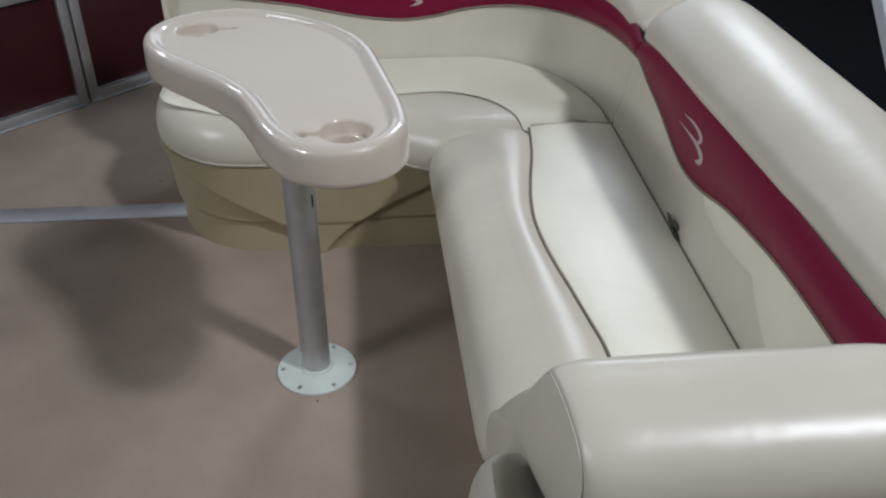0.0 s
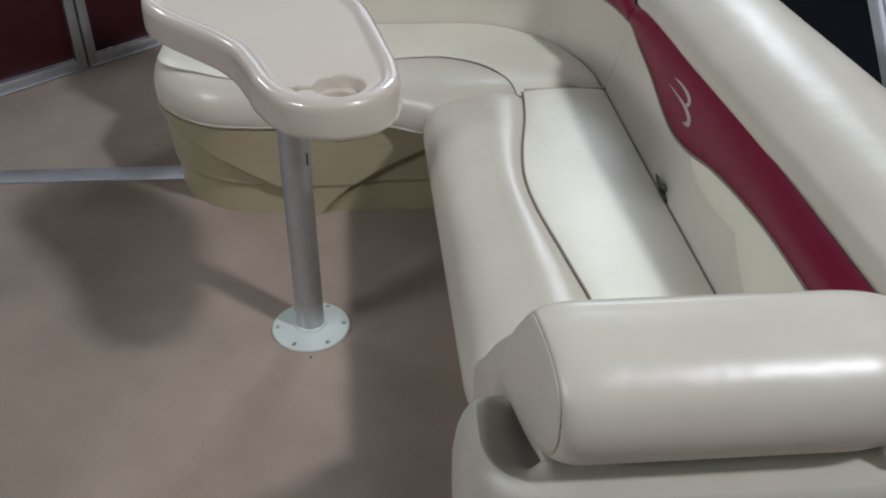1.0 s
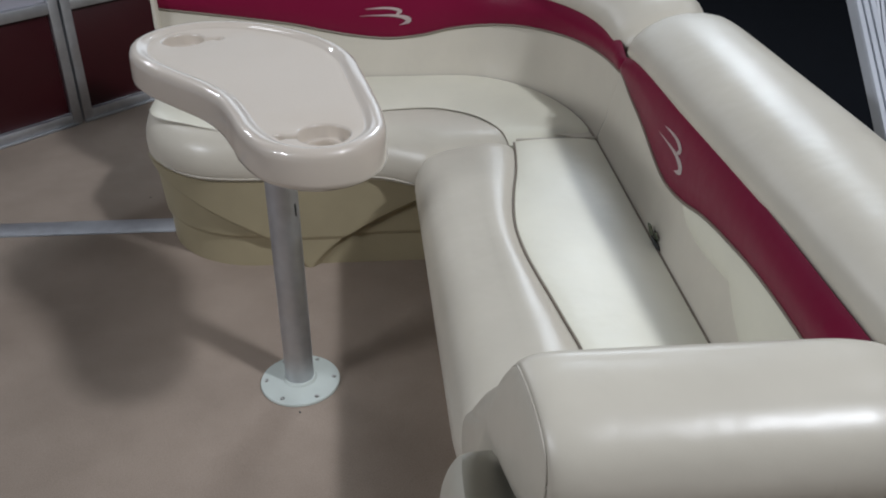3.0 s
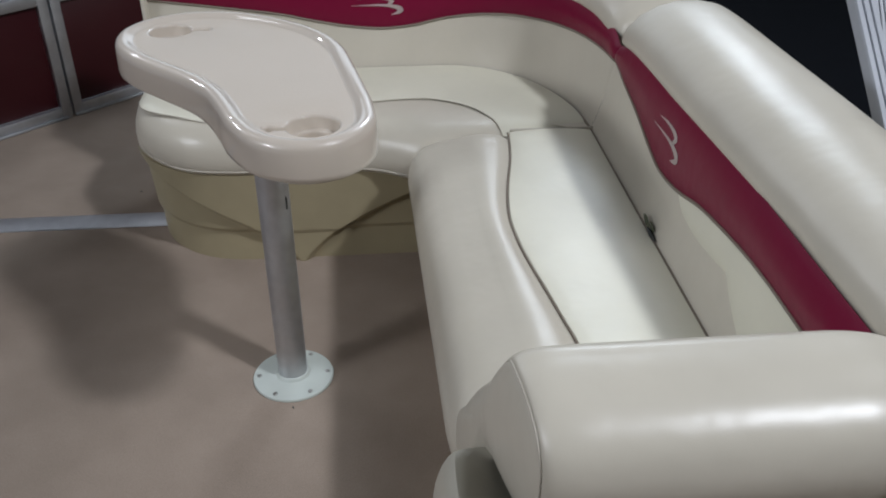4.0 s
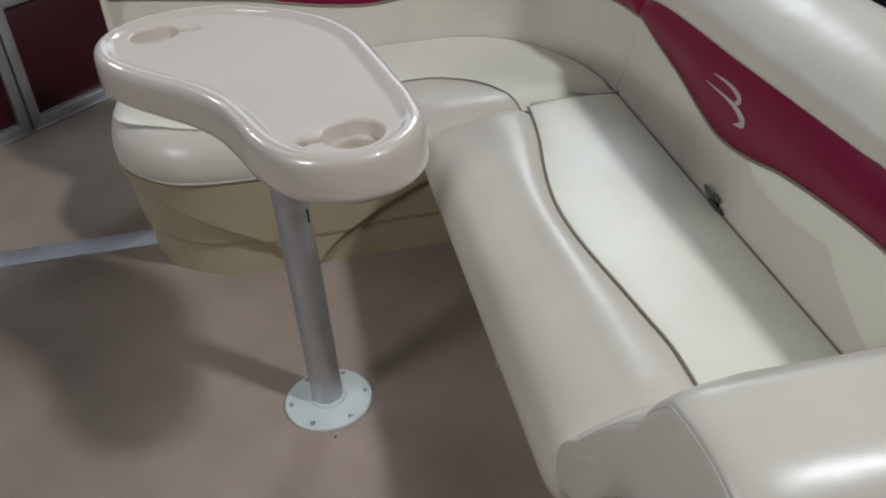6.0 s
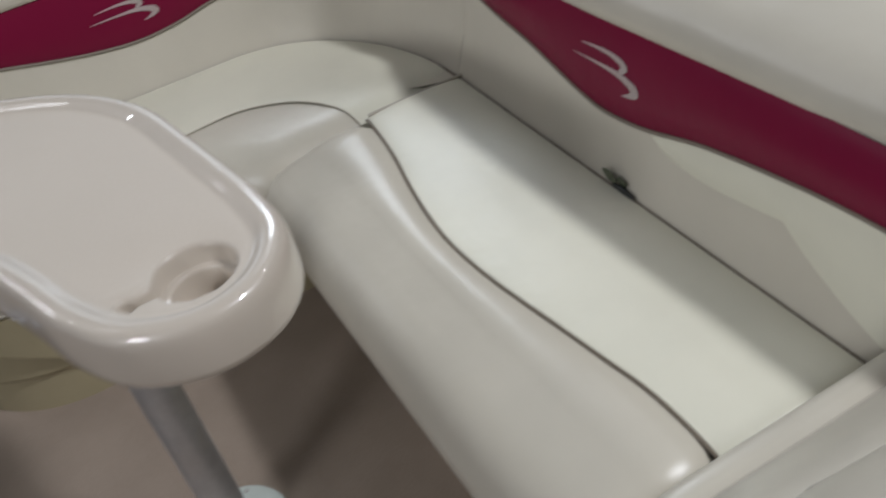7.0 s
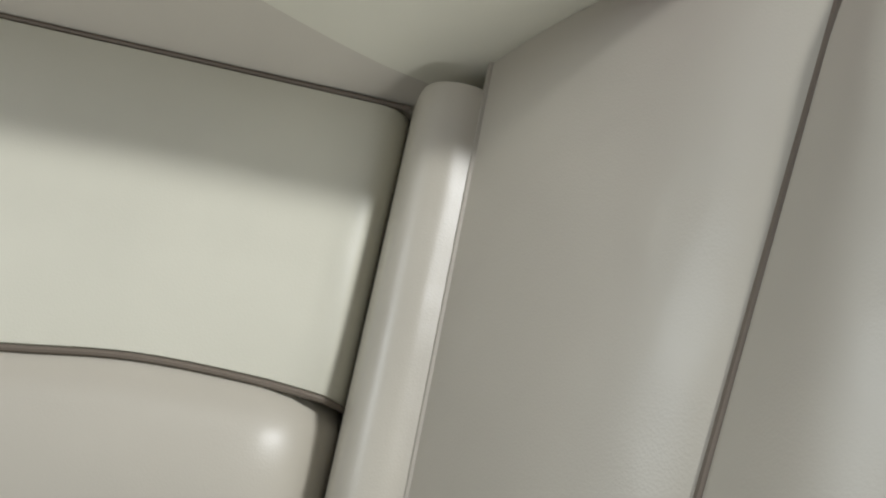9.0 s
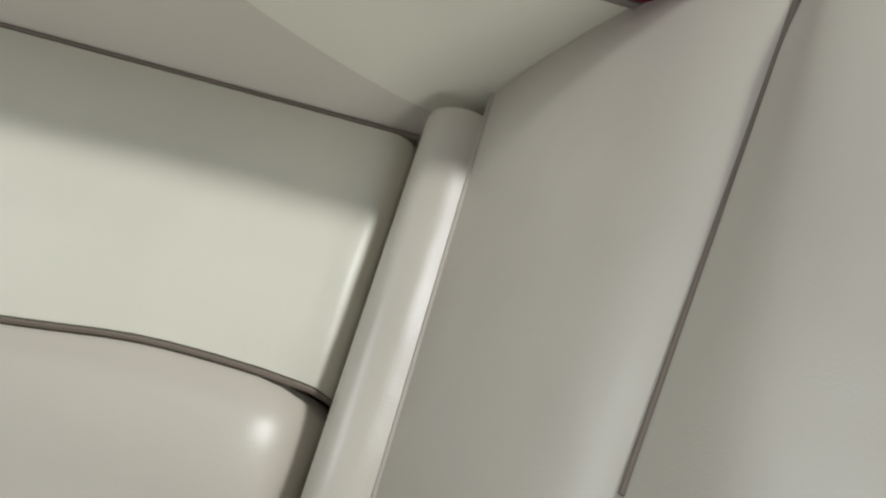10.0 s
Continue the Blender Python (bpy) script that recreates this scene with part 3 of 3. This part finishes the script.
    shapes = [profile(x) for x in xs]
    bm, _ = grid(lambda i, k: cushion(xs[i], shapes[i][0][k]), range(len(xs)), range(len(FRONT)))
    part("front_face", bm, VINYL, t, "smooth cream vinyl front face")
    part("seam", tube([cushion(x, f[0]) for x, (f, _) in zip(xs[2:], shapes[2:])], 0.0022, 6), SEAM, t, "beige stitched seam")
    part("piping", tube([cushion(x, groove(x)[0]) for x in xs if x > 0.44], 0.0028, 8), PIPING, t, "dark taupe piping")
    bm, _ = grid(lambda i, k: cushion(xs[i], shapes[i][1][k], min(1.0, k / 4)), range(len(xs)), range(len(shapes[0][1])))
    part("top_cushion", bm, VINYL, t, "smooth cream vinyl top and back")
    # flat end panel: the cushion's outline carried on down over the end of the bolster to the shell
    welt = [cushion(x_end, p) for p in shapes[0][1][2:-4]]
    ring = [cushion(x_end, p) for p in shapes[0][0]] + [cushion(x_end, p) for p in shapes[0][1][1:-2]]
    welt = [p - Vector((0.001, 0, 0)) for p in welt]
    below = spline([(0.358, -0.925, 0.516), (0.353, -0.89, 0.506), (0.346, -0.85, 0.503), (0.336, -0.80, 0.500), (0.324, -0.755, 0.455), (0.316, -0.70, 0.385), (0.311, -0.64, 0.345), (0.310, -0.606, 0.335), (0.310, -0.605, 0.362), (0.311, -0.607, 0.386), (0.313, -0.612, 0.402), (0.315, -0.620, 0.416), (0.318, -0.635, 0.434)], 4)
    ring += below
    bm = bmesh.new()
    loops = []
    c = Vector((0.324, -0.79, 0.55))
    loops.append([bm.verts.new(p + Vector((0.022, 0, 0)) if p.y > -0.66 else c + (p - c) * 0.92 + Vector((0.016, 0, 0))) for p in ring])
    for f in (1, 0.996, 0.985, 0.965, 0.93, 0.87, 0.78, 0.65, 0.5, 0.35, 0.2):
        d = 0.009 * math.sqrt(1 - f ** 6)
        loops.append([bm.verts.new(c + (p - c) * f - Vector((d, 0, 0))) for p in ring])
    for a, b in zip(loops, loops[1:]):
        for k in range(len(ring)):
            bm.faces.new((a[k], a[(k + 1) % len(ring)], b[(k + 1) % len(ring)], b[k]))
    bm.faces.new(loops[-1])
    part("end_cap", bm, VINYL, t, "cream vinyl end panel")
    part("cap_welt", tube(welt, 0.0013, 6), SEAM, t, "beige welt round the end panel")

    # moulded shell round the foot, with a scooped hollow at the free end
    def rim_z(y):
        return curve_at([(-1.02, 0.520), (-0.94, 0.521), (-0.86, 0.523), (-0.80, 0.514), (-0.74, 0.465), (-0.68, 0.395), (-0.60, 0.33)], y)

    cx0, cx1, cy0, cy1 = 0.250, 0.90, -0.996, -0.612
    plan = []
    for ax, ay, q0, r in ((cx0 + 0.195, cy1 - 0.195, 90, 0.195), (cx0 + 0.12, cy0 + 0.12, 180, 0.12)):
        for k in range(13):
            q = radians(q0 + 90 * k / 12)
            plan.append((ax + r * math.cos(q), ay + r * math.sin(q), math.cos(q), math.sin(q)))
    plan = [(0.5, cy1, 0, 1)] + plan + [(0.5, cy0, 0, -1), (0.7, cy0, 0, -1), (cx1, cy0, 0, -1)]
    dense = []
    for a, b in zip(plan, plan[1:]):
        n = 6 if math.hypot(a[0] - b[0], a[1] - b[1]) > 0.06 else 1
        dense += [tuple(a[k] + (b[k] - a[k]) * i / n for k in range(4)) for i in range(n)]
    dense.append(plan[-1])
    lip = [(0.0, -9), (0.0, -0.24), (0.002, -0.15), (0.006, -0.09), (0.014, -0.05), (0.024, -0.022), (0.035, -0.006), (0.046, 0.0), (0.055, -0.004), (0.064, -0.016), (0.074, -0.034), (0.090, -0.048), (0.12, -0.052), (0.17, -0.050)]

    def shell(i, k):
        x, y, nx, ny = dense[i]
        inward, down = lip[k]
        end = max(0.0, min(1.0, -nx * 1.6))
        inward *= 0.46 + 0.54 * (1.0 if ny > 0 else end)
        hollow = end * max(0.0, 1 - ((y + 0.885) / 0.105) ** 2)
        hollow = hollow * (2 - hollow)
        if k < 10:
            inward *= 1 - 0.32 * hollow
        z = 0.0
        if k:
            z = rim_z(y) + (down if k < 8 else down * hollow + 0.25 * (inward - 0.046) * end * (1 - hollow))
        flare = 0.025 * max(0.0, 1 - z / 0.45)
        return (x - nx * (inward + flare), y - ny * (inward + flare), z)
    bm, _ = grid(shell, range(len(dense)), range(len(lip)))
    part("shell", bm, SHELL, t, "moulded cream plastic shell with a scooped hollow")
    # added filler, coloured dark so the gap behind the cushion stays in shade
    part("inner_block", box((0.365, -0.945, 0.0), (0.80, -0.72, 0.49), 0.02), DARKGAP, t, "dark filler block standing in for shade behind the cushion")
    return t


armrest()


# ---- the pedestal table ----
PEDESTAL = (0.002, -0.018, 0.0)


def table():
    t = thing("pedestal_table", "kidney-shaped beige table with two cup holders on an aluminium pedestal", "table")
    c, du, dv = Vector((-0.030, -0.115, 0)), Vector((0.545, -0.839, 0)), Vector((0.839, 0.545, 0))
    ring = [(0.0, 0.212), (0.10, 0.174), (0.19, 0.136), (0.262, 0.104), (0.326, 0.062), (0.354, 0.0), (0.336, -0.062), (0.275, -0.101), (0.20, -0.102), (0.13, -0.087), (0.06, -0.075), (-0.01, -0.077),
            (-0.09, -0.092), (-0.17, -0.106), (-0.25, -0.103), (-0.317, -0.069), (-0.354, -0.005), (-0.349, 0.076), (-0.293, 0.152), (-0.20, 0.200), (-0.10, 0.222)]
    outline = [Vector((p.x, p.y, 0)) for p in spline([(u, v, 0) for u, v in ring], 8, True)]
    n = len(outline)
    normal = []
    for i in range(n):
        d = (outline[(i + 1) % n] - outline[i - 1]).normalized()
        normal.append(Vector((-d.y, d.x, 0)))
    if normal[0].y < 0:
        normal = [-v for v in normal]

    def world(p, z):
        q = c + du * p.x + dv * p.y
        return Vector((q.x, q.y, z))
    # offset from the outline inwards, and height
    section = [(0.022, 0.694), (-0.002, 0.692), (-0.008, 0.697), (-0.009, 0.705), (-0.008, 0.738), (-0.0068, 0.746), (-0.0042, 0.7522), (0.0005, 0.7560), (0.0065, 0.7574), (0.0125, 0.7566), (0.0175, 0.7540), (0.022, 0.7510), (0.026, 0.7494), (0.031, 0.749)]
    bm = bmesh.new()
    rings = [[bm.verts.new(world(outline[i] - normal[i] * o, z)) for i in range(n)] for o, z in section]
    for a, b in zip(rings, rings[1:]):
        for i in range(n):
            bm.faces.new((a[i], a[(i + 1) % n], b[(i + 1) % n], b[i]))
    bm.faces.new(rings[0])
    # top sheet with two keyhole openings for the cup holders
    edges = [bm.edges.get((rings[-1][i], rings[-1][(i + 1) % n])) for i in range(n)]
    cups = []
    for sgn in (1, -1):
        cu = Vector((0.279 * sgn, -0.008 * sgn, 0))
        slot = Vector((-0.46 * sgn, -0.89 * sgn, 0)).normalized()
        side = Vector((-slot.y, slot.x, 0))
        keyhole = []
        for k in range(37):
            a = 0.26 + (2 * math.pi - 0.52) * k / 36
            keyhole.append(cu + (slot * math.cos(a) + side * math.sin(a)) * 0.042)
        keyhole += [cu + slot * 0.047 - side * 0.0095, cu + slot * 0.056 - side * 0.0085]
        for k in range(11):
            a = -2.35 + 4.7 * k / 10
            keyhole.append(cu + slot * (0.0665 + 0.0120 * math.cos(a)) + side * (0.0120 * math.sin(a)))
        keyhole += [cu + slot * 0.056 + side * 0.0085, cu + slot * 0.047 + side * 0.0095]
        m = len(keyhole)
        turn = []
        for i in range(m):
            d = (keyhole[(i + 1) % m] - keyhole[i - 1]).normalized()
            turn.append(Vector((-d.y, d.x, 0)))
        loops = []
        for o, z in ((-0.0015, 0.749), (0.0004, 0.7483), (0.0018, 0.7462), (0.0026, 0.743), (0.0030, 0.729), (0.0040, 0.7270)):
            loops.append([bm.verts.new(world(keyhole[i] + turn[i] * o, z)) for i in range(m)])
        for a, b in zip(loops, loops[1:]):
            for i in range(m):
                bm.faces.new((a[i], a[(i + 1) % m], b[(i + 1) % m], b[i]))
        edges += [bm.edges.get((loops[0][i], loops[0][(i + 1) % m])) for i in range(m)]
        cups.append((cu, loops[-1]))
    bmesh.ops.triangle_fill(bm, use_beauty=True, use_dissolve=False, edges=edges)
    for cu, rim in cups:
        # stepped floor: a round well for the base of a can
        m = len(rim)
        wells = []
        for r, z in ((0.0320, 0.7270), (0.0310, 0.7263), (0.0302, 0.722), (0.0292, 0.6990), (0.026, 0.6975)):
            wells.append([bm.verts.new(world(cu + Vector((math.cos(q), math.sin(q), 0)) * r, z)) for q in (2 * math.pi * k / 32 for k in range(32))])
        for a, b in zip(wells, wells[1:]):
            for i in range(32):
                bm.faces.new((a[i], a[(i + 1) % 32], b[(i + 1) % 32], b[i]))
        bm.faces.new(wells[-1])
        loop = [bm.edges.get((rim[i], rim[(i + 1) % m])) for i in range(m)] + [bm.edges.get((wells[0][i], wells[0][(i + 1) % 32])) for i in range(32)]
        bmesh.ops.triangle_fill(bm, use_beauty=True, use_dissolve=False, edges=loop)
    tabletop = part("tabletop", bm, TABLE, t, "glossy beige moulded tabletop with raised rim and two cup holders", 50)
    tabletop.data.materials.append(TABLEFIELD)
    for face in tabletop.data.polygons:
        if abs(face.center.z - 0.749) < 0.0003 and abs(face.normal.z) > 0.99:
            face.material_index = 1
    part("socket", lathe([(0, 0.693), (0.075, 0.693), (0.075, 0.684), (0.045, 0.676), (0.040, 0.64), (0, 0.64)], 28, PEDESTAL), ALUMINIUM, t, "aluminium socket under the tabletop")
    part("leg", lathe([(0, 0.012), (0.0315, 0.012), (0.0315, 0.66), (0, 0.66)], 36, PEDESTAL), ALUMINIUM, t, "brushed aluminium tube leg")
    plate = part("base_plate", lathe([(0, 0.0), (0.0885, 0.0), (0.0892, 0.003), (0.0875, 0.0062), (0.070, 0.0085), (0.046, 0.0105), (0.0385, 0.013), (0.0360, 0.018), (0.0345, 0.0195), (0.030, 0.0195), (0, 0.0195)], 48, PEDESTAL), PLATE, t, "round pale grey base plate with six screws")
    for k in range(6):
        q = radians(2 + 60 * k)
        at = (PEDESTAL[0] + 0.075 * math.cos(q), PEDESTAL[1] + 0.075 * math.sin(q), 0.0072)
        part("screw", lathe([(0.0052, 0), (0.005, 0.0016), (0.0035, 0.0028), (0.0012, 0.003), (0, 0.0018)], 12, at), CHROME, plate)
    slot = box((-0.0022, -0.0016, -0.014), (0.0022, 0.0016, 0.014), 0.001)
    bmesh.ops.transform(slot, matrix=pose(PEDESTAL[0] + 0.0255, PEDESTAL[1] - 0.0180, 0.45, 0, 0, -35), verts=slot.verts)
    part("set_screw_slot", slot, BLACK, t, "small dark slot in the leg")
    return t


table()


# ---- rail panels at the bow ----
def rail_bar(line, s0, s1, z0, z1, depth, mat, parent, name, label="", o=0.0):
    at, to = line
    bm = box((s0, o - depth / 2, z0), (s1, o + depth / 2, z1), 0.003, 2)
    for v in bm.verts:
        p = at + to * v.co.x + Vector((to.y, -to.x, 0)) * v.co.y
        v.co = (p.x, p.y, v.co.z)
    return part(name, bm, mat, parent, label)


def rail_section(line, s0, s1, label):
    t = thing("rail_panel", label, "railing", (0, 0, 0), "deck railing")
    rail_bar(line, s0, s1, 0.004, 0.042, 0.032, ALUMINIUM, t, "bottom_rail")
    rail_bar(line, s0, s1, 0.412, 0.450, 0.032, ALUMINIUM, t, "middle_rail")
    rail_bar(line, s0, s1, 0.66, 0.70, 0.032, ALUMINIUM, t, "top_rail")
    if s0 < 0:
        rail_bar(line, s0, s1 - 0.02, 0.001, 0.009, 0.010, ALUMINIUM, t, "foot_strip", "bright strip along the foot of the rail", 0.0215)
    rail_bar(line, s0 + 0.036, s1 - 0.036, 0.451, 0.659, 0.006, GREYPANEL, t, "upper_panel", "pale grey upper infill sheet", -0.004)
    rail_bar(line, s0, s0 + 0.036, 0.0, 0.66, 0.034, ALUMINIUM, t, "post", "", 0.001)
    rail_bar(line, s1 - 0.036, s1, 0.0, 0.66, 0.034, ALUMINIUM, t, "post", "", 0.001)
    rail_bar(line, s0 + 0.036, s1 - 0.036, 0.043, 0.411, 0.006, RAILPAINT, t, "infill_panel", "dark red painted infill sheet", -0.004)
    return t


BOW, PORT_SHADE = (RAIL_AT, RAIL_TO), (Vector((-1.49, 0.95, 0)), Vector((0, -1, 0)))
rail_section(BOW, -0.82, -0.011, "aluminium deck railing with dark red infill panel on carpet")
rail_section(BOW, -0.003, 1.32, "aluminium deck railing with dark red infill panel behind the bench")
# unseen port railing, added to block the low west lamp from the left floor
rail_section(PORT_SHADE, 0.0, 2.0, "unseen deck railing added on the port edge to shade the floor")
rail_section(PORT_SHADE, 2.01, 4.1, "unseen deck railing added on the port edge to shade the floor")


# ---- belt buckle tucked in the seat gap ----
def lens(centre, half, turn):
    """A flat pointed leaf shape."""
    bm = bmesh.new()
    bmesh.ops.create_uvsphere(bm, u_segments=16, v_segments=10, radius=1)
    for v in bm.verts:
        tip = 1 - 0.45 * abs(v.co.y)
        v.co = pose(*centre, *turn) @ Vector((v.co.x * half[0] * tip, v.co.y * half[1], v.co.z * half[2] * tip))
    return bm


def buckle():
    t = thing("strap_tab", "olive strap tab in a dark slit of the seat gap", "strap")
    part("tab", lens((0.729, -0.116, 0.4230), (0.0035, 0.018, 0.014), (18, -12, 0)), GREENSTRAP, t, "olive green tab")
    # no opening here: a solid lens, its black colour gives the slit's shade
    part("slit", lens((0.7315, -0.146, 0.4085), (0.005, 0.030, 0.008), (0, -25, 0)), BLACK, t, "black lens standing in for shade inside the slit")
    part("flap", lens((0.735, -0.138, 0.418), (0.0025, 0.015, 0.011), (-20, -15, 0)), GREENSTRAP, t, "dark folded flap")
    return t


buckle()


# ---- flecks of lint on the carpet ----
def fleck(x, y, turn):
    t = thing("lint_fleck", "tiny dark fleck of lint on the tan carpet", "lint", (x, y, 0.0), "carpet flecks")
    ob = part("fleck", lens((0, 0, 0.0018), (0.0022, 0.0042, 0.0016), (0, 0, turn)), BLACK, t)
    return ob


fleck(0.007, -0.125, 30)
fleck(-0.520, 0.914, -50)


# ---- canopy frame beyond the backrest ----
def ribbed_bar(a, b, width, depth):
    """Flat extruded bar with two grooves along its broad face."""
    a, b = Vector(a), Vector(b)
    d = (b - a).normalized()
    side = Vector((1, 0, 0))
    up = side.cross(d)
    up = up if up.z > 0 else -up
    w, h = width / 2, depth / 2
    ring = [(-w, -h), (-w, h * 0.7), (-w * 0.9, h), (-w * 0.45, h), (-w * 0.40, h * 0.6), (-w * 0.28, h * 0.6), (-w * 0.23, h),
            (w * 0.23, h), (w * 0.28, h * 0.6), (w * 0.40, h * 0.6), (w * 0.45, h), (w * 0.9, h), (w, h * 0.7), (w, -h)]
    bm, rows = grid(lambda p, k: p + side * ring[k][0] + up * ring[k][1], (a, a.lerp(b, 0.5), b), range(len(ring)), False, True)
    bm.faces.new(rows[0])
    bm.faces.new(rows[-1])
    return bm


def canopy_frame():
    t = thing("canopy_frame", "ribbed aluminium canopy frame with white tubes outside the bench", "canopy frame")
    part("frame_bar", ribbed_bar((1.197, -0.80, -0.055), (1.197, 0.85, 1.43), 0.044, 0.03), SATIN, t, "ribbed aluminium bar", 25)
    part("frame_bar", ribbed_bar((1.262, -0.46, -0.055), (1.262, 0.70, 1.43), 0.030, 0.03), SATIN, t, "ribbed aluminium bar", 25)
    part("tube", tube([(1.325, -0.57, -0.055), (1.325, 0.08, 0.60), (1.325, 0.19, 0.74), (1.325, 0.75, 1.42)], 0.034, 16), WHITE, t, "white painted tube")
    part("bracket", lathe([(0.010, -0.012), (0.019, -0.012), (0.021, -0.008), (0.021, 0.008), (0.019, 0.012), (0.010, 0.012), (0.010, -0.012)], 20), CHROME, t, "round steel bracket ring").matrix_world = pose(1.262, 0.075, 0.665, 48, 0, 0)
    return t


canopy_frame()
